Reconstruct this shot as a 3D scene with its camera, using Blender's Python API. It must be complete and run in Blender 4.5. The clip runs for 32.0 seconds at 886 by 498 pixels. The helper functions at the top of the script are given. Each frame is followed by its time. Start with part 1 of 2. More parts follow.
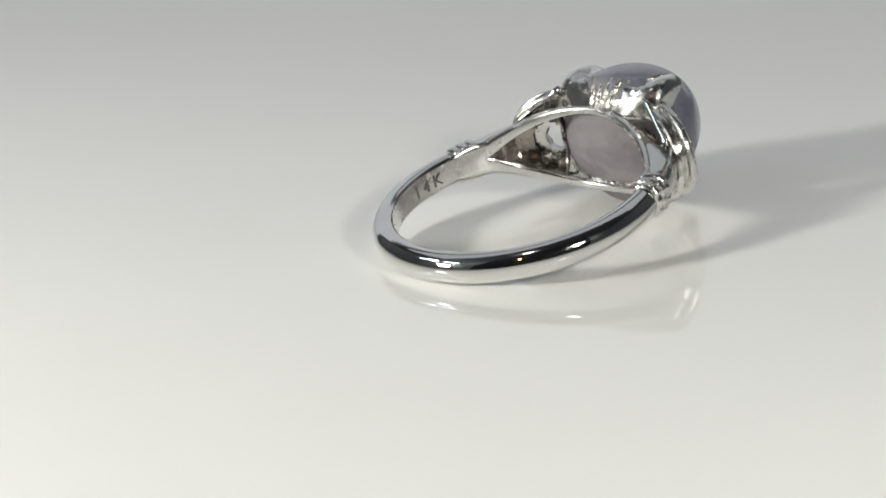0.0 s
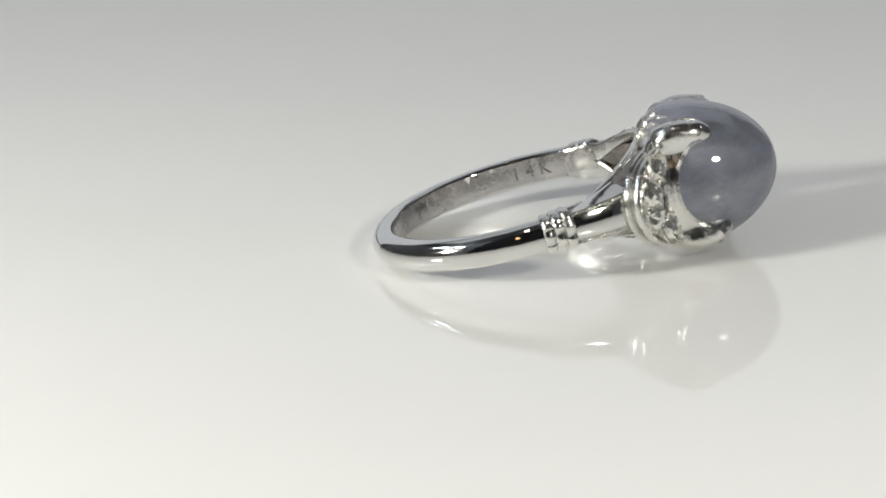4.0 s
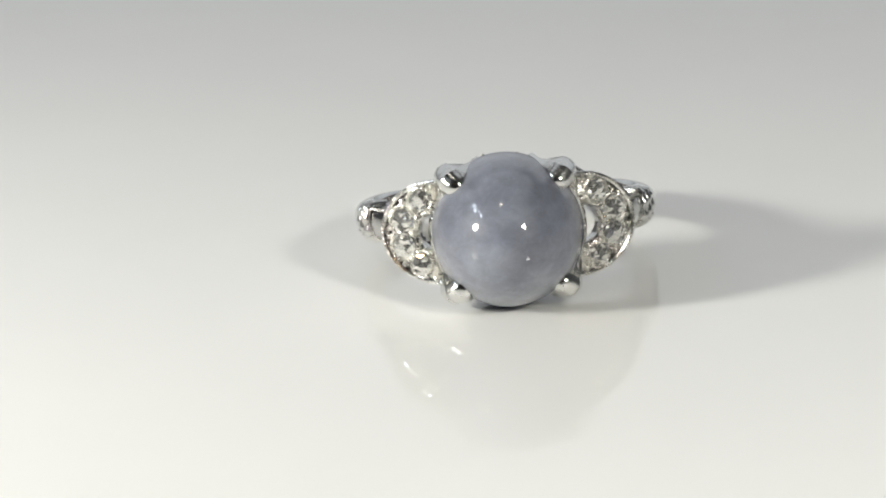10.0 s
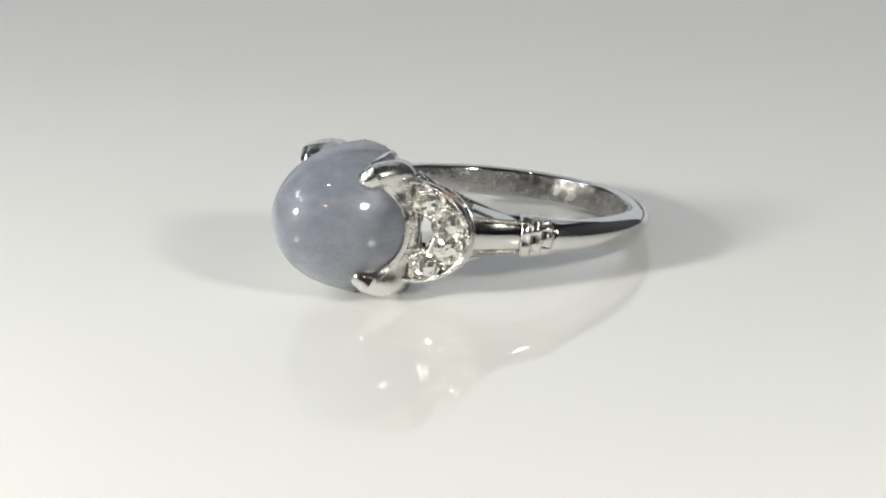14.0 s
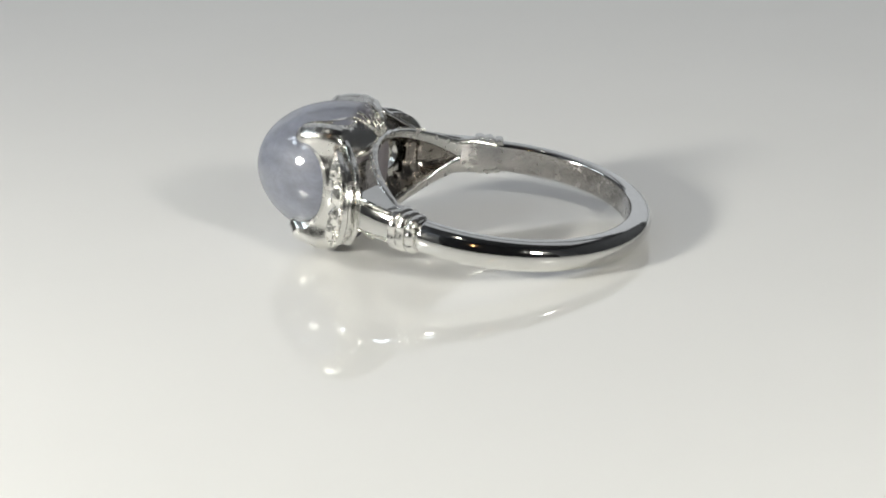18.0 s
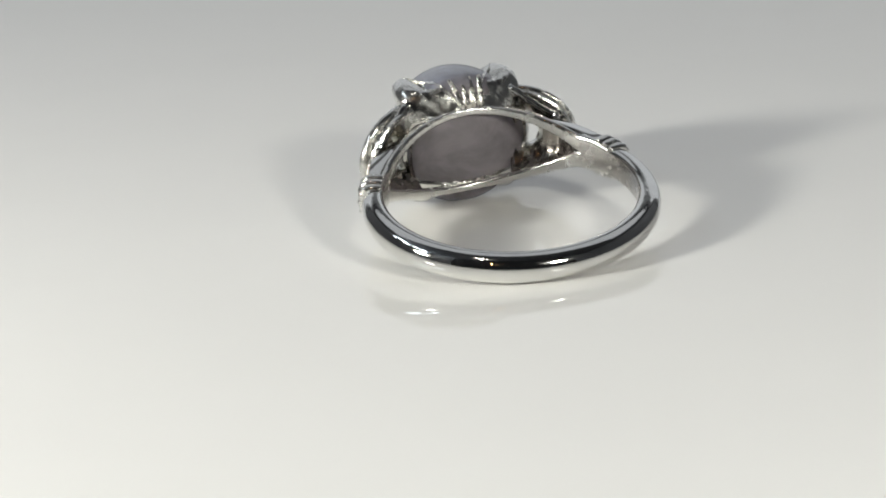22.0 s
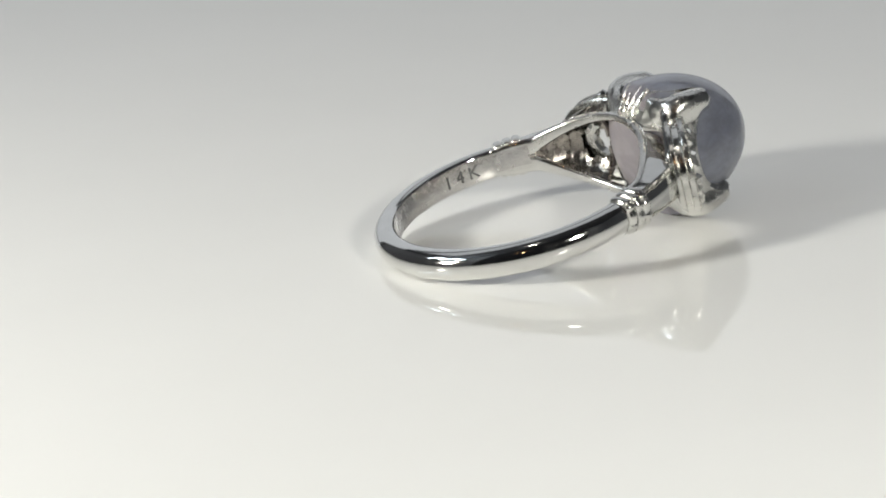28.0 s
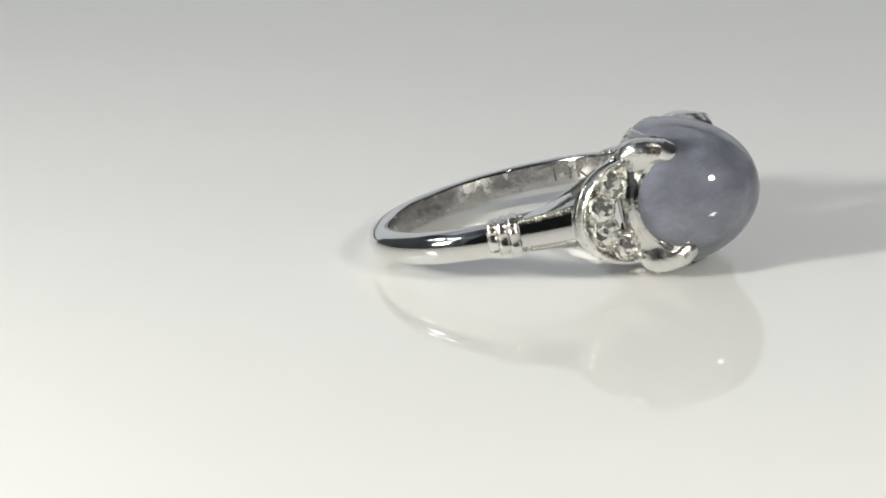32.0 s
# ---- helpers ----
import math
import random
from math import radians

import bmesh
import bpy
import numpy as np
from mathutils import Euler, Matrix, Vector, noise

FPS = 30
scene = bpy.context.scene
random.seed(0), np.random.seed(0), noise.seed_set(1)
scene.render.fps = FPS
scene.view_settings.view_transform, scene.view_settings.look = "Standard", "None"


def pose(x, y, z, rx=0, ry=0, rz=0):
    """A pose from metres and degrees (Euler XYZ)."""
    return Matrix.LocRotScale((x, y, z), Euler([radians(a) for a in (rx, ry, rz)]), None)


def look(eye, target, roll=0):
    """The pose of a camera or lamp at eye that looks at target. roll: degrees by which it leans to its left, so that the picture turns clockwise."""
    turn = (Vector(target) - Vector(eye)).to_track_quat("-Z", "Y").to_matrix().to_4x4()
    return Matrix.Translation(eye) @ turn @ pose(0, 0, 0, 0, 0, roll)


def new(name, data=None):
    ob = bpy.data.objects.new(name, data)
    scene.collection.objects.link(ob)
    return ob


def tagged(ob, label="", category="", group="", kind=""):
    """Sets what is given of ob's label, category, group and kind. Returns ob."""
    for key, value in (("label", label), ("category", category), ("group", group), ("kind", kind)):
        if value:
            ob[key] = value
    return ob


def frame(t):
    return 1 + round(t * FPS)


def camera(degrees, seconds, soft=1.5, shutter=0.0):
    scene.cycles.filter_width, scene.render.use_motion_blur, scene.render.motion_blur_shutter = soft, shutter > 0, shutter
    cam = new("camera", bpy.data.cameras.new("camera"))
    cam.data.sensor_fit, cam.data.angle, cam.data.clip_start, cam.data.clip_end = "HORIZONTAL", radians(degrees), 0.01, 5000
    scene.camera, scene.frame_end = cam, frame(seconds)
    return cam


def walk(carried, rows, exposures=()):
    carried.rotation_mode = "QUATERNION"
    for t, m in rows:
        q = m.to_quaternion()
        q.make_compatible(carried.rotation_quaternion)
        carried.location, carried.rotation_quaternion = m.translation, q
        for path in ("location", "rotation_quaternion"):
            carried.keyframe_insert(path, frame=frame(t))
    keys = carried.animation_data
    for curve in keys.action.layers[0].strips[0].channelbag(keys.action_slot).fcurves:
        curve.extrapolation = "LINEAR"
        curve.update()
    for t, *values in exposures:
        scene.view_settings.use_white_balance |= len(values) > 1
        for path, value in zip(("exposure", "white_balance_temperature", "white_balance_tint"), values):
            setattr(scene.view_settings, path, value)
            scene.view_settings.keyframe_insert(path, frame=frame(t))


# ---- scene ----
MM = 0.001
PERIOD = 26.553            # seconds for one turn of the turntable
START = 48.12 - 90.0       # heading of the ring at the start, degrees

# ---- camera ----
cam = camera(19.0, 32.0, soft=1.8)
EYE = Vector((0.0, -0.16805, 0.05460))
AHEAD = Vector((-0.02627, 0.95069, -0.30902))
VIEW = look(EYE, EYE + AHEAD, -4.38)
walk(cam, [(0.0, VIEW), (32.0, VIEW)], exposures=[(0.0, -0.27), (3.0, -0.23), (6.0, -0.16), (7.0, -0.16), (9.0, -0.145), (12.0, -0.145), (14.0, -0.16), (17.0, -0.22), (19.0, -0.25), (22.0, -0.25), (25.0, -0.25), (28.0, -0.18), (32.0, -0.16)])

# ---- world and lamps ----
world = bpy.data.worlds.new("world")
scene.world = world
world.use_nodes = True
world.node_tree.nodes["Background"].inputs["Color"].default_value = (0.55, 0.6, 0.7, 1)
world.node_tree.nodes["Background"].inputs["Strength"].default_value = 0.0


def toward(azimuth, elevation, far):
    """A place far metres from the ring; azimuth from the camera's side, to the right."""
    a, e = radians(azimuth), radians(elevation)
    return Vector((math.sin(a) * math.cos(e), -math.cos(a) * math.cos(e), math.sin(e))) * far


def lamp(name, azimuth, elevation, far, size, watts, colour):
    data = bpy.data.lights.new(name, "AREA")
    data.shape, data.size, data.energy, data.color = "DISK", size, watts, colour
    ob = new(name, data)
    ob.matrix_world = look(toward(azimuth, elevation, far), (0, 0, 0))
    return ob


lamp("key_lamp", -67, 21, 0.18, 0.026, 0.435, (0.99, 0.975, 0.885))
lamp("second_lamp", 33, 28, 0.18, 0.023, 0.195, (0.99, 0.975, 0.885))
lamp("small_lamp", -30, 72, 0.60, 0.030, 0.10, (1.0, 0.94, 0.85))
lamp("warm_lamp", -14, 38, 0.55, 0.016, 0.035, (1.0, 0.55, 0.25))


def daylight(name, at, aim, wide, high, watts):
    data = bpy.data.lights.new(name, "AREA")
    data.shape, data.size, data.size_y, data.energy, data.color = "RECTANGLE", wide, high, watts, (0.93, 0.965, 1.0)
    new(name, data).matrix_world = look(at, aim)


# unseen skylight and far window, added for soft cool light on the metal
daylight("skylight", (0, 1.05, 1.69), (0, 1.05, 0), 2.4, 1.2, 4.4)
daylight("added_window_light", (0, 1.84, 0.75), (0, 0, 0.75), 2.9, 1.4, 8.1)


# ---- materials ----
class Nodes:
    """A small wrapper for building a node material."""

    def __init__(self, name):
        self.mat = bpy.data.materials.new(name)
        self.mat.use_nodes = True
        self.tree = self.mat.node_tree
        self.bsdf = self.tree.nodes["Principled BSDF"]

    def add(self, kind, **inputs):
        node = self.tree.nodes.new(kind)
        for key, value in inputs.items():
            node.inputs[key.replace("_", " ")].default_value = value
        return node

    def link(self, a, out, b, into):
        self.tree.links.new(a.outputs[out], b.inputs[into])

    def set(self, **inputs):
        for key, value in inputs.items():
            self.bsdf.inputs[key.replace("_", " ")].default_value = value
        return self

    def noise(self, scale, detail=4.0, rough=0.6):
        coords = self.add("ShaderNodeTexCoord")
        node = self.add("ShaderNodeTexNoise", Scale=scale, Detail=detail, Roughness=rough)
        self.link(coords, "Object", node, "Vector")
        return node

    def ramp(self, source, stops, out="Fac"):
        node = self.tree.nodes.new("ShaderNodeValToRGB")
        points = node.color_ramp.elements
        while len(points) < len(stops):
            points.new(0.5)
        for point, (at, colour) in zip(points, stops):
            point.position, point.color = at, (*colour, 1)
        self.link(source, out, node, "Fac")
        return node

    def bump(self, source, height, distance, out="Fac"):
        node = self.add("ShaderNodeBump", Strength=height, Distance=distance)
        self.link(source, out, node, "Height")
        self.link(node, "Normal", self.bsdf, "Normal")
        return node


def grey(v):
    return (v, v, v)


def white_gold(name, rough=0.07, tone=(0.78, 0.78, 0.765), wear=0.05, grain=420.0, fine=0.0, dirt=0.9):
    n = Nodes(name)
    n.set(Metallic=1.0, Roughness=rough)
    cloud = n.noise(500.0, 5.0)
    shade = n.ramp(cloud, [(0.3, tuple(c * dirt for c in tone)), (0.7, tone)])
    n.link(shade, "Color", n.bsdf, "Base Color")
    gloss = n.ramp(n.noise(1300.0, 3.0), [(0.35, grey(rough * 0.6)), (0.7, grey(rough * 1.6))])
    n.link(gloss, "Color", n.bsdf, "Roughness")
    broad = n.bump(n.noise(grain, 3.0), wear * 2.0, 0.0002)
    if fine:
        small = n.add("ShaderNodeBump", Strength=fine, Distance=0.00008)
        n.link(n.noise(2600.0, 2.0), "Fac", small, "Height")
        n.link(broad, "Normal", small, "Normal")
        n.link(small, "Normal", n.bsdf, "Normal")
    return n.mat


GOLD = white_gold("polished_white_gold", 0.075, (0.80, 0.80, 0.785), 0.05, 420.0, 0.04)
GOLD_WORN = white_gold("worn_white_gold", 0.2, (0.82, 0.815, 0.79), 0.10, 600.0, 0.26)
GOLD_INSIDE = white_gold("brushed_white_gold", 0.21, (0.80, 0.78, 0.765), 0.14, 450.0, 0.22, 0.7)
GOLD_CUT = white_gold("bright_cut_white_gold", 0.24, (0.86, 0.84, 0.79), 0.5, 1500.0, 0.6)
# rough cast gold, its tone darkened for the shade inside the hollows
GOLD_SHADED = white_gold('shaded_cast_gold', 0.22, (0.38, 0.35, 0.32), 0.3, 600.0, 0.25)


def engraving():
    n = Nodes("engraved_mark")
    n.set(Metallic=0.6, Roughness=0.5)
    n.link(n.ramp(n.noise(3000.0), [(0.3, grey(0.09)), (0.7, grey(0.2))]), "Color", n.bsdf, "Base Color")
    return n.mat


def star_stone():
    n = Nodes("lavender_star_stone")
    coords = n.add("ShaderNodeTexCoord")
    stretch = n.add("ShaderNodeMapping")
    stretch.inputs["Scale"].default_value = (1.0, 0.75, 1.2)
    stretch.inputs["Rotation"].default_value = (0.3, 0.5, 0.2)
    n.link(coords, "Object", stretch, "Vector")
    clouds = n.add("ShaderNodeTexNoise", Scale=260.0, Detail=5.0, Roughness=0.6, Distortion=0.4)
    silk = n.add("ShaderNodeTexNoise", Scale=900.0, Detail=3.0, Roughness=0.7, Distortion=0.4)
    n.link(stretch, "Vector", clouds, "Vector")
    n.link(stretch, "Vector", silk, "Vector")
    both = n.add("ShaderNodeMix")
    both.data_type = "FLOAT"
    both.inputs["Factor"].default_value = 0.42
    n.link(clouds, "Fac", both, "A")
    n.link(silk, "Fac", both, "B")
    body = n.ramp(both, [(0.33, (0.102, 0.107, 0.139)), (0.5, (0.152, 0.161, 0.206)), (0.68, (0.212, 0.227, 0.279))], "Result")
    split = n.add("ShaderNodeSeparateXYZ")
    n.link(coords, "Object", split, "Vector")
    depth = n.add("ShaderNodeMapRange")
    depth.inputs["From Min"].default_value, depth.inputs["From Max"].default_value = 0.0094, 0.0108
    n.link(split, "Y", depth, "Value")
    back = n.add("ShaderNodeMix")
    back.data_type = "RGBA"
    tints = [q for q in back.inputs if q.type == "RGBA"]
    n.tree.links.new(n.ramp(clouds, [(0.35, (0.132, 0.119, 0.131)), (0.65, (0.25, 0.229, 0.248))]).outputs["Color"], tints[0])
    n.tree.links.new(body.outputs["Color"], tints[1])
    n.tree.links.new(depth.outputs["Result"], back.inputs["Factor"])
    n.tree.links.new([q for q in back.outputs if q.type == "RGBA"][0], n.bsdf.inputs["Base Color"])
    n.set(Roughness=0.5, IOR=1.5, Specular_IOR_Level=0.35, Subsurface_Weight=0.5, Subsurface_Scale=0.0015, Subsurface_Radius=(0.9, 0.95, 1.2),
          Coat_Weight=1.0, Coat_Roughness=0.0, Coat_IOR=1.75)
    n.tree.links.new(depth.outputs["Result"], n.bsdf.inputs["Coat Weight"])
    # the star: silk lying across the stone's axis glints under the dome, opposite to the light
    flip = n.add("ShaderNodeVectorMath")
    flip.operation = "MULTIPLY_ADD"
    flip.inputs[1].default_value, flip.inputs[2].default_value = (-0.86, -0.86, -0.86), (0.0, 1.86, 0.15)
    n.link(coords, "Normal", flip, 0)
    unit = n.add("ShaderNodeVectorMath")
    unit.operation = "NORMALIZE"
    n.link(flip, "Vector", unit, 0)

    def to_world(source, kind):
        node = n.add("ShaderNodeVectorTransform")
        node.vector_type, node.convert_from, node.convert_to = kind, "OBJECT", "WORLD"
        if isinstance(source, tuple):
            node.inputs["Vector"].default_value = source
        else:
            n.link(source, "Vector", node, "Vector")
        return node
    inner = to_world(unit, "NORMAL")
    last = n.bsdf
    for k in range(3):
        a = radians(15 + 60 * k)
        silk_ray = n.add("ShaderNodeBsdfAnisotropic", Color=(0.80, 0.86, 1.0, 1), Roughness=0.5, Anisotropy=0.4)
        n.link(inner, "Vector", silk_ray, "Normal")
        n.link(to_world((math.cos(a), 0.0, math.sin(a)), "VECTOR"), "Vector", silk_ray, "Tangent")
        blend = n.add("ShaderNodeMixShader", Fac=0.003)
        n.tree.links.new(last.outputs[0], blend.inputs[1])
        n.tree.links.new(silk_ray.outputs[0], blend.inputs[2])
        last = blend
    glow = n.add("ShaderNodeBsdfAnisotropic", Color=(0.82, 0.92, 1.0, 1), Roughness=0.45)
    n.link(inner, "Vector", glow, "Normal")
    blend = n.add("ShaderNodeMixShader", Fac=0.014)
    n.tree.links.new(last.outputs[0], blend.inputs[1])
    n.tree.links.new(glow.outputs[0], blend.inputs[2])
    last = blend
    n.tree.links.new(last.outputs[0], n.tree.nodes["Material Output"].inputs["Surface"])
    return n.mat


def brilliant():
    n = Nodes("diamond")
    n.set(Base_Color=(1.0, 0.99, 0.945, 1), Roughness=0.0, IOR=2.4, Transmission_Weight=0.5, Metallic=0.74)
    return n.mat


def acrylic():
    n = Nodes("glossy_white_acrylic")
    cloud = n.noise(35.0, 3.0)
    n.link(n.ramp(cloud, [(0.3, (0.80, 0.795, 0.785)), (0.7, (0.82, 0.815, 0.805))]), "Color", n.bsdf, "Base Color")
    n.link(n.ramp(n.noise(60.0, 4.0), [(0.3, grey(0.006)), (0.7, grey(0.016))]), "Color", n.bsdf, "Roughness")
    n.set(IOR=1.8)
    return n.mat


def plain(name, tone, rough, scale):
    n = Nodes(name)
    n.link(n.ramp(n.noise(scale, 5.0), [(0.3, tuple(c * 0.9 for c in tone)), (0.7, tone)]), "Color", n.bsdf, "Base Color")
    n.set(Roughness=rough)
    n.bump(n.noise(scale * 20, 4.0), 0.15, 0.002)
    return n.mat


ENGRAVED, STONE, DIAMOND, ACRYLIC = engraving(), star_stone(), brilliant(), acrylic()
PLASTER = plain("white_plaster", (0.78, 0.78, 0.77), 0.85, 3.0)
GREY_PLASTER = plain("grey_plaster", (0.30, 0.30, 0.305), 0.85, 3.0)
CEILING = plain("ceiling_paint", (0.20, 0.20, 0.205), 0.9, 3.0)
# near-black surface for the unseen wall that darkens the metal's reflections
DARK_BACKING = plain("dark_backing", (0.03, 0.03, 0.033), 0.9, 30.0)
FLOOR = plain("dull_floor", (0.22, 0.20, 0.18), 0.6, 4.0)
# panes emit for an unseen bright source mirrored in the stone
pane_glow = Nodes("glowing_pane")
pane_glow.set(Base_Color=(0.5, 0.55, 0.6, 1), Roughness=0.2, Emission_Color=(0.80, 0.91, 1.0, 1), Emission_Strength=11.0)
GLOW_PANE = pane_glow.mat
DESK = plain("white_desk", (0.72, 0.72, 0.71), 0.35, 9.0)


# ---- mesh helpers (millimetres in, metres out) ----
# the band leans on the floor at its back; the head droops a little against it
BAND = Matrix.Translation((0.00034, 0.00064, 0.00278)) @ Matrix.Rotation(radians(11.27), 4, "X") @ Matrix.Rotation(radians(-1.13), 4, "Y")
HEAD = BAND @ Matrix.Translation((0, 0.004, 0)) @ Matrix.Rotation(radians(-1.2), 4, "X") @ Matrix.Translation((0, -0.004, 0))
CROWN = HEAD @ Matrix.Translation((0.00025, 0, -0.0001))


def part(name, bm, material, parent, label="", smooth=True, top=None, scale=MM):
    """Links a bmesh as one mesh object under a thing or a part."""
    bmesh.ops.scale(bm, vec=(scale, scale, scale), verts=bm.verts)
    bmesh.ops.recalc_face_normals(bm, faces=bm.faces)
    mesh = bpy.data.meshes.new(name)
    bm.to_mesh(mesh)
    bm.free()
    for poly in mesh.polygons:
        poly.use_smooth = smooth
    mesh.materials.append(material)
    ob = new(name, mesh)
    ob.parent = parent
    if top is not None:
        ob.matrix_basis = top
    if label:
        tagged(ob, label)
    return ob


def sheet(bm, rows, loop_u=False, loop_v=False, caps=False):
    """Quads between rows of points; loop_u closes the rows on each other, loop_v closes each row."""
    made = [[bm.verts.new(p) for p in row] for row in rows]
    nu, nv = len(made), len(made[0])
    for i in range(nu if loop_u else nu - 1):
        for j in range(nv if loop_v else nv - 1):
            a, b = made[i], made[(i + 1) % nu]
            k = (j + 1) % nv
            bm.faces.new((a[j], b[j], b[k], a[k]))
    if caps:
        bm.faces.new(made[0])
        bm.faces.new(made[-1][::-1])
    return bm


def ease(x):
    x = min(1.0, max(0.0, x))
    return x * x * (3 - 2 * x)


def lerp(a, b, k):
    return a + (b - a) * k


def around(angle, radius, z):
    """A point round the finger hole; angle in degrees from the ring's side towards the stone."""
    return (radius * math.cos(radians(angle)), radius * math.sin(radians(angle)), z)


def mirrored(point, side):
    return (point[0] * side, point[1], point[2])


def sharpen(ob, degrees=35):
    """Keeps creases crisp on a smooth mesh."""
    bm = bmesh.new()
    bm.from_mesh(ob.data)
    for e in bm.edges:
        if len(e.link_faces) == 2 and e.calc_face_angle(0) > radians(degrees):
            e.smooth = False
    bm.to_mesh(ob.data)
    bm.free()
    return ob


def bead(bm, centre, r, rings=4, around_count=7):
    m = Matrix.Translation(centre)
    bmesh.ops.create_uvsphere(bm, u_segments=around_count, v_segments=rings, radius=r, matrix=m)


# ---- the setting ----
def box_room():
    """Unseen plain walls added to close the place; their tones shape the metal's reflections."""
    def slab(name, size, at, material, label):
        bm = bmesh.new()
        bmesh.ops.create_cube(bm, size=1, matrix=Matrix.Translation(at) @ Matrix.Diagonal((*size, 1)))
        ob = part(name, bm, material, None, smooth=False, scale=1.0)
        return tagged(ob, label, name.split("_")[0], kind="structure")
    low = -0.80
    slab("floor", (3.4, 3.0, 0.1), (0, 0.45, low - 0.05), FLOOR, "dull brown floor of the room")
    # dark wall added behind the camera to blacken what the metal mirrors
    slab("wall_south", (1.8, 0.1, 2.45), (0, -0.95, 0.425), DARK_BACKING, "unseen dark wall added behind the camera, mirrored black in the metal")
    slab("wall_southeast", (0.8, 0.1, 2.45), (1.30, -0.95, 0.425), GREY_PLASTER, "plain grey plaster wall")
    slab("wall_southwest", (0.8, 0.1, 2.45), (-1.30, -0.95, 0.425), GREY_PLASTER, "plain grey plaster wall")
    slab("wall_east", (0.1, 2.7, 2.45), (1.65, 0.45, 0.425), GREY_PLASTER, "plain grey plaster wall")
    slab("wall_west", (0.1, 2.7, 2.45), (-1.65, 0.45, 0.425), GREY_PLASTER, "plain grey plaster wall")
    # unseen window added high in the west wall; glowing panes mirror in the stone
    frame_bm = bmesh.new()
    for size, at in (((0.03, 1.2, 0.03), (0, 0, 0.23)), ((0.03, 1.2, 0.03), (0, 0, -0.23)), ((0.03, 0.03, 0.43), (0, 0.585, 0)), ((0.03, 0.03, 0.43), (0, -0.585, 0))):
        bmesh.ops.create_cube(frame_bm, size=1, matrix=Matrix.Translation(at) @ Matrix.Diagonal((*size, 1)))
    sash = part("window_3", frame_bm, PLASTER, None, smooth=False, scale=1.0)
    sash.location = (-1.583, -0.15, 1.36)
    tagged(sash, "unseen high window added for the pale patches mirrored in the stone", "window", kind="structure")
    for y, z, w, h, turn in ((-0.42, 0.04, 0.22, 0.20, 0.5), (-0.12, 0.10, 0.16, 0.12, -0.3), (0.12, -0.08, 0.20, 0.17, 0.2), (0.36, 0.07, 0.26, 0.14, -0.6), (0.47, -0.12, 0.10, 0.10, 0.1)):
        bm = bmesh.new()
        bmesh.ops.create_cube(bm, size=1, matrix=Matrix.Translation((-0.006, y, z)) @ Matrix.Rotation(turn, 4, "X") @ Matrix.Diagonal((0.008, w, h, 1)))
        part("pane", bm, GLOW_PANE, sash, smooth=False, scale=1.0)
    # the far wall, with a wide opening for the added window light
    bm = bmesh.new()
    for size, at in (((3.4, 0.1, 0.85), (0, 1.85, -0.375)), ((3.4, 0.1, 0.2), (0, 1.85, 1.55)), ((0.25, 0.1, 1.4), (-1.575, 1.85, 0.75)), ((0.25, 0.1, 1.4), (1.575, 1.85, 0.75))):
        bmesh.ops.create_cube(bm, size=1, matrix=Matrix.Translation(at) @ Matrix.Diagonal((*size, 1)))
    tagged(part("wall_north", bm, PLASTER, None, smooth=False, scale=1.0), "unseen white plaster wall, open for the added window light", "wall", kind="structure")
    bm = bmesh.new()
    bmesh.ops.create_cube(bm, size=1, matrix=Matrix.Translation((0, 1.91, 0.75)) @ Matrix.Diagonal((2.9, 0.02, 1.4, 1)))
    tagged(part("window_2", bm, CEILING, None, smooth=False, scale=1.0), "grey panel closing the added window opening", "window", kind="structure")
    # the ceiling, with a wide opening for the added skylight
    bm = bmesh.new()
    for size, at in (((3.4, 1.45, 0.1), (0, -0.275, 1.70)), ((3.4, 0.25, 0.1), (0, 1.775, 1.70)), ((0.5, 1.2, 0.1), (-1.45, 1.05, 1.70)), ((0.5, 1.2, 0.1), (1.45, 1.05, 1.70))):
        bmesh.ops.create_cube(bm, size=1, matrix=Matrix.Translation(at) @ Matrix.Diagonal((*size, 1)))
    tagged(part("ceiling", bm, CEILING, None, smooth=False, scale=1.0), "unseen dark grey ceiling, open for the added skylight", "ceiling", kind="structure")
    bm = bmesh.new()
    bmesh.ops.create_cube(bm, size=1, matrix=Matrix.Translation((0, 1.05, 1.76)) @ Matrix.Diagonal((2.4, 1.2, 0.02, 1)))
    tagged(part("window_1", bm, CEILING, None, smooth=False, scale=1.0), "grey panel closing the added skylight opening", "window", kind="structure")


def turntable():
    """A glossy white disc with a rounded rim on a low drum."""
    root = new("turntable")
    tagged(root, "glossy white acrylic turntable turning under the ring", "turntable")

    def turned(name, profile, material, label):
        rows = []
        for i in range(160):
            a = math.tau * i / 160
            rows.append([(r * math.cos(a), r * math.sin(a), z) for r, z in profile])
        bm = sheet(bmesh.new(), rows, loop_u=True)
        bmesh.ops.remove_doubles(bm, verts=bm.verts, dist=1e-5)
        return sharpen(part(name, bm, material, root, label))
    turned("plate", [(0.0, 0.0), (60, 0.0), (140, 0.0), (158.5, 0.0), (159.6, -0.4), (160, -1.5), (159.6, -5.6), (158.5, -6), (0.0, -6)],
           ACRYLIC, "glossy white acrylic disc")
    turned("drum", [(0.0, -6.1), (90, -6.1), (91, -7), (91, -29), (90, -30), (0.0, -30)], DESK, "low white drum")
    return root


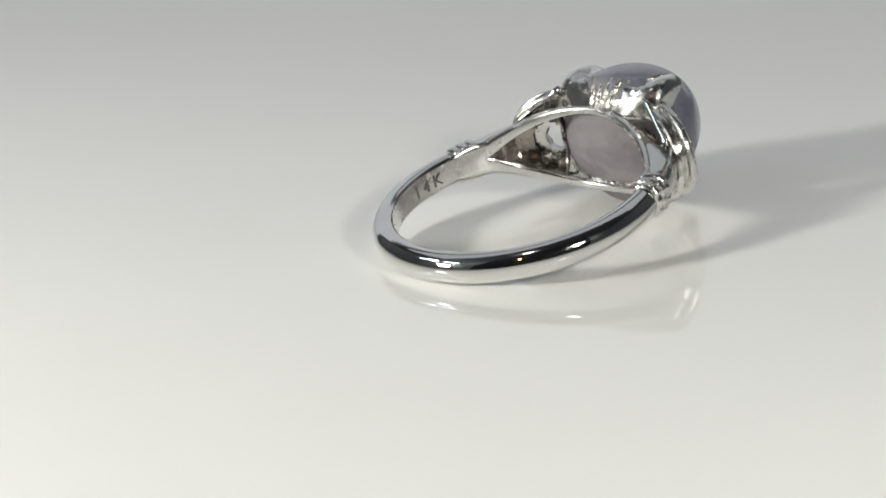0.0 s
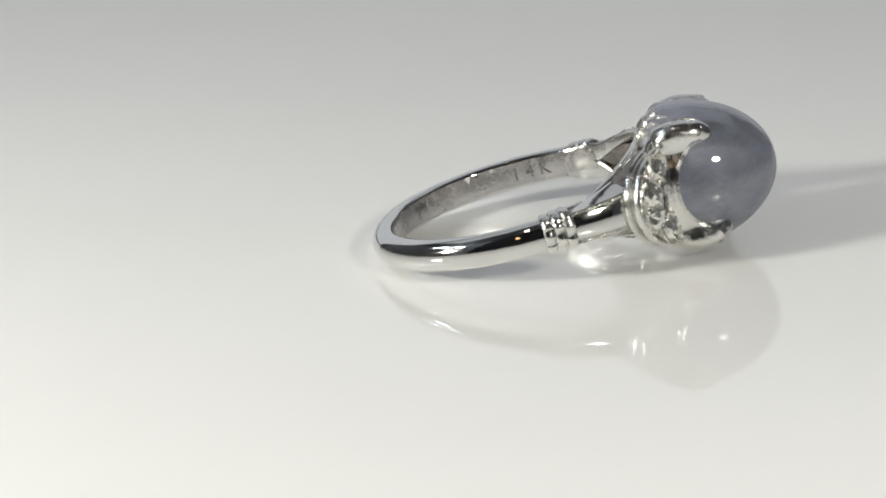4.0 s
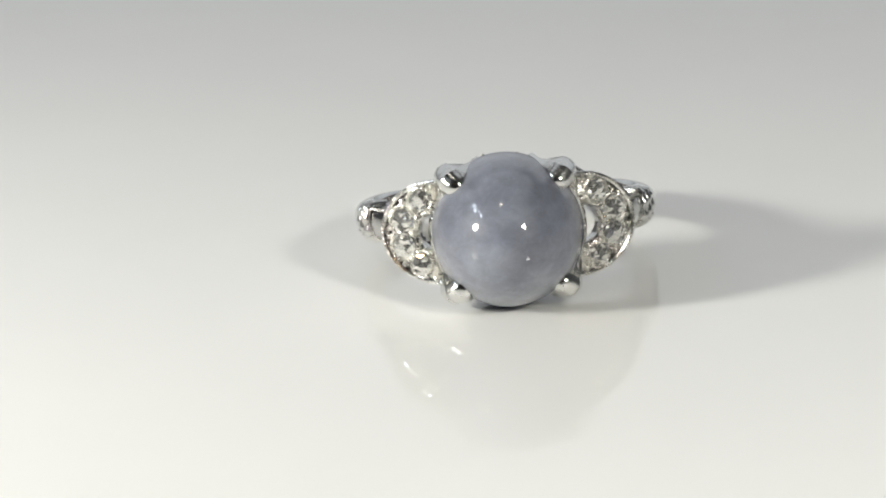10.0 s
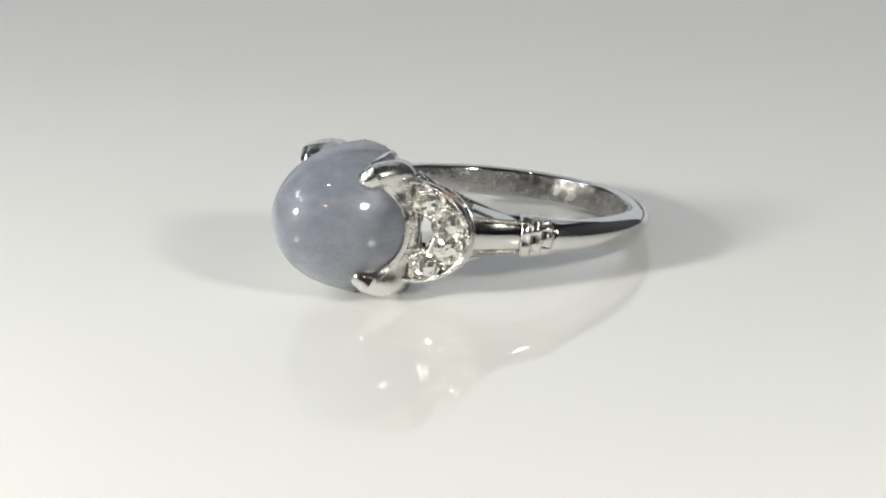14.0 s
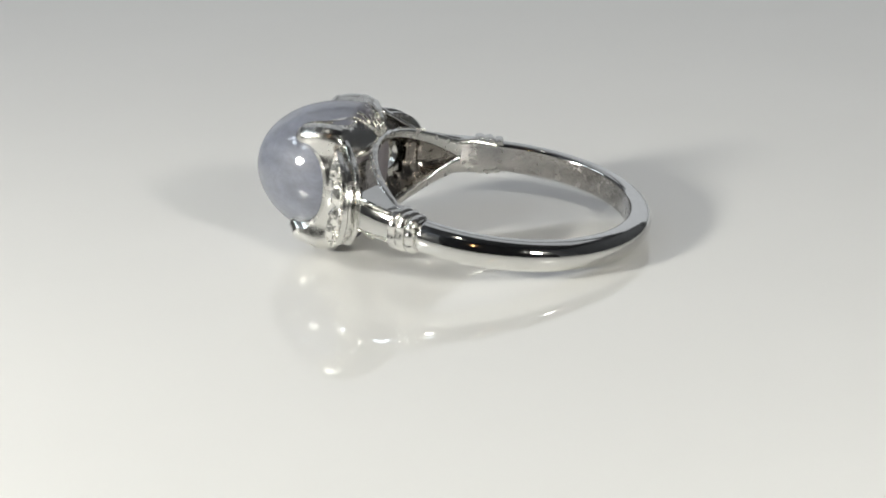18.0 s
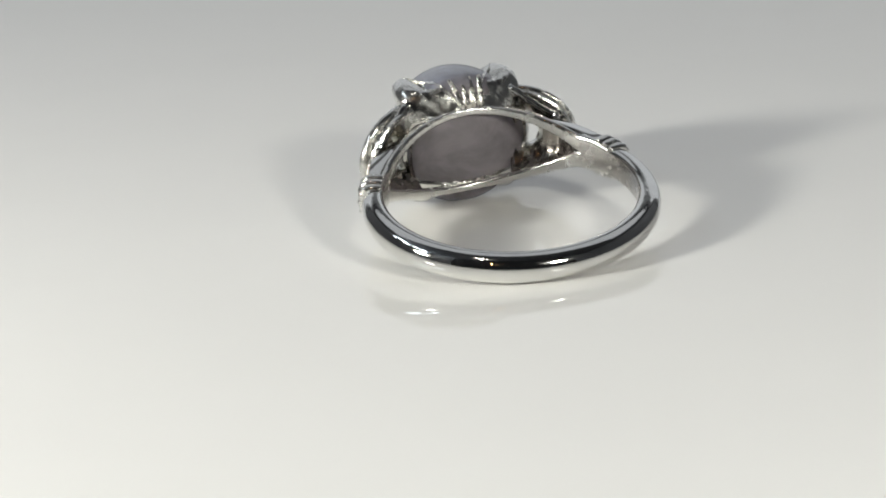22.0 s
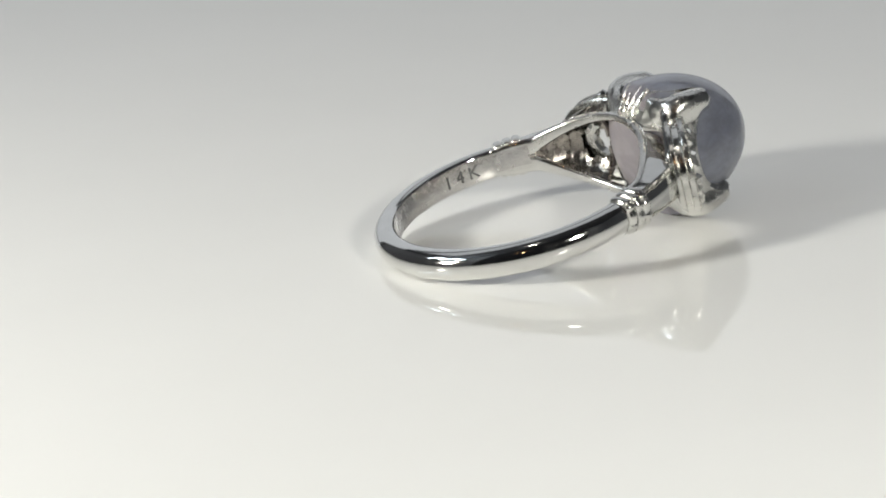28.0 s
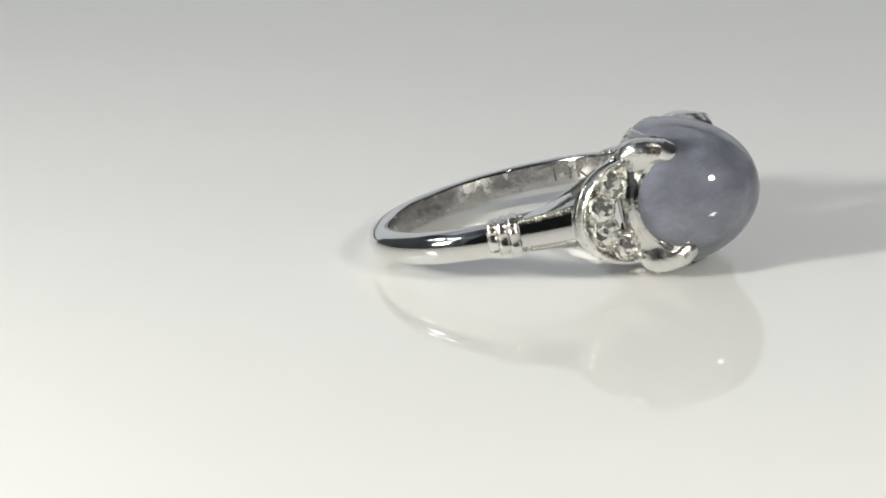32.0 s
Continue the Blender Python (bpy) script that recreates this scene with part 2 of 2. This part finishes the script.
def desk():
    root = new("desk")
    tagged(root, "plain white desk that carries the turntable", "desk")

    def block(name, size, at, label=""):
        bm = bmesh.new()
        bmesh.ops.create_cube(bm, size=1, matrix=Matrix.Translation(at) @ Matrix.Diagonal((*size, 1)))
        bmesh.ops.bevel(bm, geom=bm.edges[:], offset=3, segments=2, affect="EDGES")
        part(name, bm, DESK, root, label, smooth=False)
    block("desktop", (1400, 800, 25), (0, 0, -42.5))
    for x in (-650, 650):
        for y in (-350, 350):
            block("leg", (50, 50, 745), (x, y, -427.5))
    return root


# ---- the ring ----
INNER = 8.5


def shank(ring):
    """The plain half-round band, from collar to collar round the back."""
    rows = []
    for i in range(145):
        a = lerp(21.0, -199.0, i / 144)
        near = abs(i / 72 - 1)
        half, thick = lerp(1.02, 1.08, near ** 2), lerp(1.53, 1.44, near ** 2)
        row = []
        for k in range(21):                       # rounded outside
            b = math.pi * k / 20
            c = math.cos(b)
            row.append(around(a, INNER + 0.45 + (thick - 0.45) * math.sin(b) ** 0.92, half * math.copysign(abs(c) ** 0.97, c)))
        for z, r in ((-0.985, 0.30), (-0.95, 0.18), (-0.88, 0.08), (-0.76, 0.02), (0.0, 0.0), (0.76, 0.02), (0.88, 0.08), (0.95, 0.18), (0.985, 0.30)):
            row.append(around(a, INNER + r, half * z))
        rows.append(row)
    band = part("shank", sheet(bmesh.new(), rows, loop_v=True, caps=True), GOLD, ring, "polished white gold half-round band", top=BAND)
    lining = []
    for i in range(121):
        a = lerp(35.0, -215.0, i / 120)
        near = min(1.0, abs(i / 60 - 1) * 250 / 216)
        half = lerp(1.02, 1.08, near ** 2)
        lining.append([around(a, INNER - 0.03 + (0.045 if abs(z) > 0.7 else 0), half * z) for z in (-0.77, -0.3, 0.3, 0.77)])
    part("inner_face", sheet(bmesh.new(), lining), GOLD_INSIDE, band, "worn inner face of the band")

    # the stamp inside the band
    curve = bpy.data.curves.new("stamp", "FONT")
    curve.body, curve.size, curve.extrude = "14K", 1.32, 0.012
    curve.space_character = 1.5
    holder = new("stamp_text", curve)
    mesh = bpy.data.meshes.new_from_object(holder.evaluated_get(bpy.context.evaluated_depsgraph_get()))
    bpy.data.objects.remove(holder)
    bm = bmesh.new()
    bm.from_mesh(mesh)
    for v in bm.verts:
        a = 181.5 - (v.co.x - 1.1) / INNER * 57.3
        v.co = around(a, INNER - 0.06 - v.co.z, (v.co.y - 0.45) * 0.95)
    part("hallmark", bm, ENGRAVED, band, "stamped 14 K mark", smooth=False)


# the collar beside the stamp was soldered on a little nearer to the stone
SHIFT = {1: 0.0, -1: 4.6}


def collar(ring, side):
    """Three rounded ridges round the shoulder end of the band."""
    root = None
    for k, (a, grow) in enumerate(((17.0, 0.02), (21.0, 0.1), (25.0, 0.14))):
        rows = []
        for i in range(9):
            b = math.pi * i / 8
            da, swell = -math.cos(b) * 2.1, math.sin(b) * 0.24 + grow
            row = []
            for j in range(72):
                c = math.tau * j / 72
                r = INNER + 0.62 + max(-0.56, (0.82 + swell + 0.045 * math.cos(13 * c + 2 * k) + 0.02 * math.cos(29 * c)) * math.copysign(abs(math.cos(c)) ** 0.75, math.cos(c)))
                row.append(mirrored(around(a + SHIFT[side] + da, r, (1.02 + swell) * math.copysign(abs(math.sin(c)) ** 0.75, math.sin(c))), side))
            rows.append(row)
        bm = sheet(bmesh.new(), rows, loop_v=True, caps=True)
        if root is None:
            root = part("collar", bm, GOLD_WORN, ring, "ridged white gold collar", top=HEAD)
        else:
            part("ridge", bm, GOLD_WORN, root)


def shoulder(ring, side):
    """The tapering block between collar and crescent, with a beaded edge."""
    rows, lines = [], {1: [], -1: []}
    for i in range(13):
        k = i / 12
        a = lerp(26.0 + SHIFT[side], 50.0, k)
        outer = lerp(9.9, 10.75, k ** 1.1)
        half = lerp(0.95, 1.12, k)
        inner_half = lerp(0.95, 1.75, k)
        section = [(9.0, inner_half), (9.3, inner_half), (outer - 0.26, half + 0.10), (outer - 0.34, half - 0.02), (outer - 0.2, half - 0.2), (outer - 0.03, half - 0.25), (outer + 0.06, 0.5 * half), (outer + 0.11, 0.25 * half), (outer + 0.125, 0.0), (outer + 0.11, -0.25 * half), (outer + 0.06, -0.5 * half),
                   (outer - 0.03, -half + 0.25), (outer - 0.2, -half + 0.2), (outer - 0.34, -half + 0.02), (outer - 0.26, -half - 0.10), (9.3, -inner_half), (9.0, -inner_half)]
        roof, inside = lerp(9.0, outer - 0.3, ease((a - 34.0) / 9.0)), inner_half - lerp(0.3, 0.5, k)
        section += [(9.0, -inside), (roof, 0.35 - inside), (roof, inside - 0.35), (9.0, inside)]
        rows.append([mirrored(around(a, r, z), side) for r, z in section])
        for s in lines:
            lines[s].append(mirrored(around(a, outer - 0.15, s * (half - 0.06)), side))
    block = sharpen(part("shoulder", sheet(bmesh.new(), rows, loop_v=True, caps=True), GOLD, ring, "flat-sided tapering shoulder", top=HEAD), 25)
    for s, line in lines.items():
        bm = bmesh.new()
        for i in range(22):
            k = 0.6 + 11.2 * i / 21
            j = min(11, int(k))
            bead(bm, Vector(line[j]).lerp(Vector(line[j + 1]), k - j), 0.1)
        part("beaded_edge", bm, GOLD_CUT, block, "row of tiny milgrain beads")


def rail(ring, s):
    """One edge of the gallery: the band's inner face splits and runs to the other shoulder under the stone."""
    rows = []
    for i in range(73):
        a = lerp(17.0, 163.0, i / 72)
        fold = a if a <= 90 else 180 - a
        k = max(0.0, (fold - 37.0) / 53.0)
        wide = 2.98 if s > 0 else 3.3
        far = lerp(1.0, 1.22, ease((fold - 17) / 12)) + (wide - 1.22) * math.sin(math.pi / 2 * k) + 0.03 * math.sin(0.9 * a) * k
        near = (wide - 0.52) * math.sin(math.pi / 2 * k) ** 0.9
        thick = lerp(0.52, 0.62, k)
        row = []
        for z, r in ((0, 0.12), (0.1, 0.02), (0.3, 0), (0.7, 0), (0.9, 0.02), (1, 0.14), (1, thick - 0.2), (0.9, thick - 0.04), (0.7, thick), (0.3, thick), (0.1, thick - 0.04), (0, thick - 0.2)):
            row.append(around(a, INNER + r, s * lerp(near, far, z)))
        rows.append(row)
    edge = part("gallery_rail", sheet(bmesh.new(), rows, loop_v=True, caps=True), GOLD_WORN, ring, "polished gallery rail", top=HEAD)
    for low, high in ((18, 27), (45, 54)):             # milgrain where the rail leaves the shoulders
        bm = bmesh.new()
        for i in range(low, high):
            for t in (0.0, 0.5):
                bead(bm, Vector(rows[i][6]).lerp(Vector(rows[i + 1][6]), t), 0.085)
        part("beaded_edge", bm, GOLD_CUT, edge, "row of tiny milgrain beads")


def gallery_bar(ring, side, s):
    """A straight milgrained bar from the shoulder's end up to the claw, with open slots on both sides."""
    foot, top = Vector((6.72 * side, 7.95, 1.3 * s)), Vector((3.75 * side, 10.0, 3.45 * s))
    along = (top - foot).normalized()
    out = Vector((0.62 * side, 0.55, 0.56 * s))
    out = (out - along * out.dot(along)).normalized()
    across = along.cross(out)
    rows = []
    for i in range(9):
        t = i / 8
        centre = foot.lerp(top, t)
        size = lerp(0.2, 0.24, t)
        rows.append([tuple(centre + (out * math.copysign(abs(math.sin(b)) ** 0.6, math.sin(b)) + across * math.copysign(abs(math.cos(b)) ** 0.6, math.cos(b))) * size)
                     for b in (math.tau * (k + 0.5) / 12 for k in range(12))])
    bar = part("gallery_bar", sheet(bmesh.new(), rows, loop_v=True, caps=True), GOLD, ring, "slim bar between shoulder and claw", top=HEAD)
    bm = bmesh.new()
    for i in range(17):
        bead(bm, foot.lerp(top, lerp(0.06, 0.94, i / 16)) + out * 0.2, 0.085)
    part("beaded_edge", bm, GOLD_CUT, bar, "row of tiny milgrain beads")


def pocket(ring, side):
    """The rough hollow behind the shoulder, arched between the two rails, pierced beside the stone."""
    bm = bmesh.new()
    shells = []
    steps, wide = 26, 16
    for skin in (0.0, 0.2):
        rows = []
        for i in range(steps + 1):
            a = lerp(35.5, 69.0, i / steps)
            k = max(0.0, (a - 37.0) / 53.0)
            far = 1.12 + (2.98 - 1.22) * math.sin(math.pi / 2 * k)
            deep = lerp(8.75, 10.15, ease((a - 35.5) / 17.0)) + 0.1 * math.sin(a * 1.3) * math.sin(0.4 * a)
            row = []
            for j in range(wide + 1):
                z = 2 * j / wide - 1
                r = lerp(8.62, deep + skin, (1 - abs(z) ** 3.2)) + skin
                row.append(bm.verts.new(mirrored(around(a, r, z * (far + 0.3 * skin) * (1 + (0.16 * k if z < 0 else 0))), side)))
            rows.append(row)
        shells.append(rows)
    for n, rows in enumerate(shells):
        for i in range(steps):
            for j in range(wide):
                a, z = lerp(35.5, 69.0, (i + 0.5) / steps), 2 * (j + 0.5) / wide - 1
                if ((a - 62.2) / 6.3) ** 2 + (z / 0.58) ** 2 < 1:
                    continue
                f = (rows[i][j], rows[i + 1][j], rows[i + 1][j + 1], rows[i][j + 1])
                bm.faces.new(f if n == 0 else f[::-1])
    for i in range(steps):
        for j in (0, wide):
            bm.faces.new((shells[0][i][j], shells[0][i + 1][j], shells[1][i + 1][j], shells[1][i][j]))
    for j in range(wide):
        for i in (0, steps):
            bm.faces.new((shells[0][i][j], shells[0][i][j + 1], shells[1][i][j + 1], shells[1][i][j]))
    # the hollow's shade is part of this metal's colour
    part("pocket", bm, GOLD_SHADED, ring, "rough hollow behind the shoulder, shade put into its colour", top=HEAD)


# the stone's outline: centre, girdle radius, dome height, depth of the back
STONE_Y, STONE_R, DOME, BACK = 10.65, 4.78, 6.6, 2.0


def dome_radius(y):
    k = (y - STONE_Y) / DOME
    return STONE_R * math.sqrt(max(0.02, 1 - k * k)) if k > 0 else STONE_R


def stone_radius(y):
    if y >= STONE_Y:
        return dome_radius(y)
    return STONE_R * math.sqrt(max(0.03, 1 - ((STONE_Y - y) / BACK) ** 2)) ** 0.8


def cabochon(ring):
    rows = []
    for i in range(72):
        a = math.tau * i / 72
        row = []
        for j in range(41):
            b = math.pi * (j / 40 - 0.5)
            y = STONE_Y + math.sin(b) * (DOME if b > 0 else BACK)
            r = STONE_R * max(0.0, math.cos(b)) ** (1.0 if b > 0 else 0.8)
            row.append((0.2 + 0.98 * r * math.cos(a), y, 1.01 * r * math.sin(a)))
        rows.append(row)
    bm = sheet(bmesh.new(), rows, loop_u=True)
    bmesh.ops.remove_doubles(bm, verts=bm.verts, dist=1e-4)
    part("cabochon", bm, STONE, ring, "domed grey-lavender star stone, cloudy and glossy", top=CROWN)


TIP = 45.5        # angle of the claws from the ring's side


def claw_top(theta):
    """Height of the metal's upper edge round the stone: round scoops at the sides, vees above and below."""
    fold = radians(abs((theta + 90) % 180 - 90))
    z, x = 5.0 * math.sin(fold) / 2.95, 5.0 * math.cos(fold)
    tip = 13.75 - 0.5 * min(1.0, abs(math.degrees(fold) - 45.5) / 9.5) ** 2.4
    if z < 1:
        return tip - 2.1 * math.sqrt(1 - z ** 2.2)
    if x < 2.9:
        return tip - 4.2 * min(1.0, (2.9 - x) / 2.1)
    return tip


def claw_foot(theta):
    """Height of the metal's lower edge."""
    fold = abs((theta + 90) % 180 - 90)
    return lerp(9.75, 8.9, ease((fold - 20) / 35))


def wall_radius(theta, y):
    fold = abs((theta + 90) % 180 - 90)
    wide = lerp(20.0, 11.5, ease((y - 8.9) / 2.0))
    bump = math.exp(-(abs(fold - TIP) / wide) ** 3.0)
    full = lerp(4.93, 4.66, ease((fold - 45) / 14))
    r = lerp(3.05, full, ease((y - 8.5) / 1.7)) if y < 10.6 else dome_radius(y) + full - 4.84
    if math.sin(radians(theta)) < 0:
        r *= lerp(1.0, 0.87, ease((fold - 54) / 16))       # the underside is drawn in
    swell = 1.0 * ease((y - 8.9) / 2.4) * (1 - 0.12 * ease((y - 11.9) / 2.0))
    return r + bump * swell


def wall(name, ring, start, end, steps, label):
    """A stretch of the metal wall round the stone."""
    rows = []
    for i in range(steps + 1):
        theta = lerp(start, end, i / steps)
        foot, top = claw_foot(theta), claw_top(theta)
        profile = []
        fold = abs((theta + 90) % 180 - 90)
        vee = ease((fold - 50.0) / 8.0)
        lobe = math.exp(-((fold - TIP) / 9.0) ** 4)
        chamfer = min(lerp(0.30 + 0.2 * lobe, 0.85, vee), 0.6 * (top - foot))
        for k in range(11):
            y = lerp(foot, top - chamfer, k / 10)
            profile.append((wall_radius(theta, y), y))
        outer, inner = profile[-1][0], stone_radius(top) - 0.12 if top > 9.8 else wall_radius(theta, top) - 0.3
        profile.append((outer + 0.22 * vee, top - chamfer * lerp(0.97, 0.92, vee)))
        outer += 0.28 * vee
        for k, flat, drop in ((0.10, 0.05, -0.70), (0.30, 0.36, -0.42), (0.52, 0.68, -0.1), (0.7, 0.78, 0.0), (0.85, 0.88, 0.0), (0.97, 0.97, -0.12)):
            slope = -0.85 * (1 - flat / 0.76) if flat < 0.76 else drop
            profile.append((lerp(outer, inner, lerp(k, flat, vee)), top + lerp(drop, slope, vee) * chamfer / 0.85))
        for k in range(6):
            y = lerp(top - 0.2 * chamfer - 0.03, foot, k / 5)
            profile.append((wall_radius(theta, y) - 0.3 if y < 9.8 else min(stone_radius(y) - 0.14, wall_radius(theta, y) - 0.3), y))
        c, s = math.cos(radians(theta)), math.sin(radians(theta))
        rows.append([(0.12 + r * c, y, r * s) for r, y in profile])
    return sharpen(part(name, sheet(bmesh.new(), rows, loop_v=True, caps=True), GOLD_WORN, ring, label, top=CROWN), 34)


def head(ring):
    half = 17.0
    for centre in (TIP, 180 - TIP, 180 + TIP, 360 - TIP):
        wall("claw", ring, centre - half, centre + half, 44, "broad rounded claw, polished and a little worn")
    for centre, span in ((0, TIP - half), (180, TIP - half)):
        wall("side_wall", ring, centre - span, centre + span, 30, "scooped wall below the stone")
    for centre in (90, 270):
        span = 90 - TIP - half
        gallery = wall("gallery_wall", ring, centre - span, centre + span, 24, "scooped polished gallery wall")
        s = 1 if centre == 90 else -1
        for k in range(4):
            x = 0.35 + (k - 1.5) * 0.46
            rows = []
            for i in range(9):
                t = i / 8
                y, z = lerp(8.8, 10.35, t), lerp(2.95, 4.6, t ** 0.8) * (1.0 if s > 0 else 0.86)
                r = 0.22 + 0.08 * t - 0.14 * t ** 4
                row = []
                for j in range(10):
                    c = math.tau * j / 10
                    row.append((0.35 + (x - 0.35) * (1 + 0.55 * t) + r * math.cos(c), y - 0.6 * r * math.sin(c), s * (z + 0.9 * r * math.sin(c))))
                rows.append(row)
            part("rib", sheet(bmesh.new(), rows, loop_v=True, caps=True), GOLD_CUT, gallery)


# ---- crescents with their diamonds ----
LEAN = 29.0


def on_crescent(u, z, lift=0.0):
    """A point on the crescent's face: u outward from the claws, z along the finger, lift out of it."""
    c, s = math.cos(radians(LEAN)), math.sin(radians(LEAN))
    return (4.45 + u * c + lift * s, 10.55 - u * s + lift * c, z)


def cut_stone(bm, radius, rng):
    """An old-cut brilliant: small table, a crown of many facets, girdle, pavilion and culet."""
    count = 11

    def circle(r, z, turn, shake=0.0):
        ring = []
        for i in range(count):
            a = math.tau * (i + turn + rng.uniform(-2.0, 2.0) * shake) / count
            ring.append(bm.verts.new((r * radius * math.cos(a), r * radius * math.sin(a), radius * (z + rng.uniform(-shake, shake)))))
        return ring
    rings = [circle(0.26, 0.52, 0), circle(0.54, 0.45, 0.5, 0.16), circle(0.78, 0.29, 0, 0.16), circle(0.93, 0.13, 0.5, 0.06), circle(1.0, 0.0, 0)]
    bm.faces.new(rings[0])
    for k in range(4):
        up, down = rings[k], rings[k + 1]
        for i in range(count):
            j = (i + 1) % count
            if k % 2 == 0:
                bm.faces.new((up[i], down[i], up[j]))
                bm.faces.new((up[j], down[i], down[j]))
            else:
                bm.faces.new((up[i], down[j], up[j]))
                bm.faces.new((up[i], down[i], down[j]))
    girdle, lower = rings[-1], circle(0.55, -0.45, 0.5)
    culet = bm.verts.new((0, 0, -radius * 0.85))
    for i in range(count):
        j = (i + 1) % count
        bm.faces.new((girdle[i], lower[i], girdle[j]))
        bm.faces.new((girdle[j], lower[i], lower[j]))
        bm.faces.new((lower[i], culet, lower[j]))
    return bm


def crescent(ring, side):
    outer, hole = 3.3, 1.2
    rng = random.Random(7 + side)
    rows = []
    for i in range(53):
        b = radians(lerp(-107, 107, i / 52))
        cu, cz = math.cos(b), math.sin(b)
        section = [(hole, -0.8), (hole, -0.1), (hole + 0.1, 0.0), (hole + 0.2, -0.45), (outer - 0.36, -0.45), (outer - 0.28, 0.05), (outer - 0.16, 0.12),
                   (outer - 0.02, 0.05), (outer + 0.02, -0.10), (outer, -0.26), (outer - 0.08, -0.34), (outer - 0.45, -0.38), (outer - 0.45, -0.74), (outer - 0.12, -0.78), (outer - 0.04, -0.86),
                   (outer - 0.05, -1.06), (outer - 0.16, -1.16), (outer - 0.42, -1.14), (outer - 0.55, -0.85), (hole + 0.5, -0.8)]
        rows.append([mirrored(on_crescent(r * cu * (1.3 if r < 2 else 1.24), r * cz, h), side) for r, h in section])
    bm = sheet(bmesh.new(), rows, loop_v=True, caps=True)
    plate = sharpen(part("crescent", bm, GOLD_WORN, ring, "half-moon of white gold set with diamonds, pierced beside the stone", top=CROWN), 40)
    c, s = math.cos(radians(LEAN)), math.sin(radians(LEAN))
    # axes of the face: outward, along the finger, up from the face
    frame_axes = Matrix(((c * side, 0, s * side, 0), (-s, 0, c, 0), (0, 1, 0, 0), (0, 0, 0, 1)))
    for n, (angle, size) in enumerate(((63, 0.80), (21, 0.90), (-21, 0.90), (-63, 0.80))):
        b = radians(angle)
        at = Vector(mirrored(on_crescent(2.58 * math.cos(b), 2.22 * math.sin(b), 0.04), side))
        turn = Matrix.Rotation(0.4 * n, 4, "Z") @ Matrix.Rotation((0.12, -0.09, 0.1, -0.14)[n], 4, "X")
        place = Matrix.Translation(at) @ frame_axes
        bm = cut_stone(bmesh.new(), size, rng)
        bmesh.ops.transform(bm, matrix=place @ turn, verts=bm.verts)
        gem = part("diamond", bm, DIAMOND, plate, "small old-cut diamond", smooth=False)
        rows = []
        for i in range(24):
            c2 = math.tau * i / 24
            wave = 0.03 * math.cos(8 * c2)
            rows.append([place @ Vector((q * math.cos(c2), q * math.sin(c2), h)) for q, h in
                         ((size * 0.97, 0.03), (size * 1.02, 0.09 + wave), (size * 1.12, 0.05 + wave), (size * 1.3, -0.12), (size * 1.3, -0.3), (size * 0.8, -0.42), (size * 0.9, -0.1))])
        part("collet", sheet(bmesh.new(), rows, loop_u=True, loop_v=True), GOLD_CUT, plate)
    for angle in (-80, -39, 0, 39, 80):
        for r, stretch in ((1.66, 1.05), (2.86, 1.2)):
            b = radians(angle)
            for off in (-0.09, 0.09):
                bm = bmesh.new()
                bead(bm, mirrored(on_crescent(r * math.cos(b + off) * stretch, r * math.sin(b + off), 0.05), side), 0.17, 6, 8)
                part("bead", bm, GOLD_CUT, plate)
    rim = bmesh.new()
    for i in range(60):
        b = radians(lerp(-88, 88, i / 59))
        bead(rim, mirrored(on_crescent((outer - 0.15) * 1.24 * math.cos(b), (outer - 0.15) * math.sin(b), 0.09), side), 0.095)
    part("milgrain_rim", rim, GOLD_CUT, plate, "rim of tiny milgrain beads")
    # fans of bright cuts at both horns
    for s2 in (1, -1):
        for k in range(4):
            b0 = radians(74 + 5 * k) * s2
            rows = []
            for i in range(5):
                t = i / 4
                r = lerp(1.6, 2.9, t)
                w = 0.09 + 0.07 * t
                mid = Vector(on_crescent(r * math.cos(b0) + 0.05, r * math.sin(b0), 0.0))
                across = Vector(on_crescent(-math.sin(b0) * s2, math.cos(b0) * s2)) - Vector(on_crescent(0, 0))
                rise = Vector(on_crescent(0, 0, 1)) - Vector(on_crescent(0, 0))
                row = [mid - across * w - rise * 0.08, mid + rise * 0.12, mid + across * w - rise * 0.08]
                rows.append([mirrored(v, side) for v in row])
            part("bright_cut", sheet(bmesh.new(), rows, loop_v=True, caps=True), GOLD_CUT, plate, smooth=False)


def build_ring():
    ring = new("ring")
    tagged(ring, "white gold ring with domed lavender stone, lying on its side", "ring")
    shank(ring)
    for side in (1, -1):
        collar(ring, side)
        shoulder(ring, side)
        pocket(ring, side)
        crescent(ring, side)
        for s in (1, -1):
            gallery_bar(ring, side, s)
    for s in (1, -1):
        rail(ring, s)
    head(ring)
    cabochon(ring)
    return ring


box_room()
desk()
TABLE = turntable()
RING = build_ring()


def motions():
    """The turntable carries the ring round at an even pace, clockwise from above."""
    rows = [(float(t), pose(0, 0, 0, 0, 0, START - 360.0 / PERIOD * t)) for t in range(33)]
    walk(RING, rows)
    walk(TABLE, [(t, Matrix.Translation((0, 0, 0)) @ m) for t, m in rows])


motions()
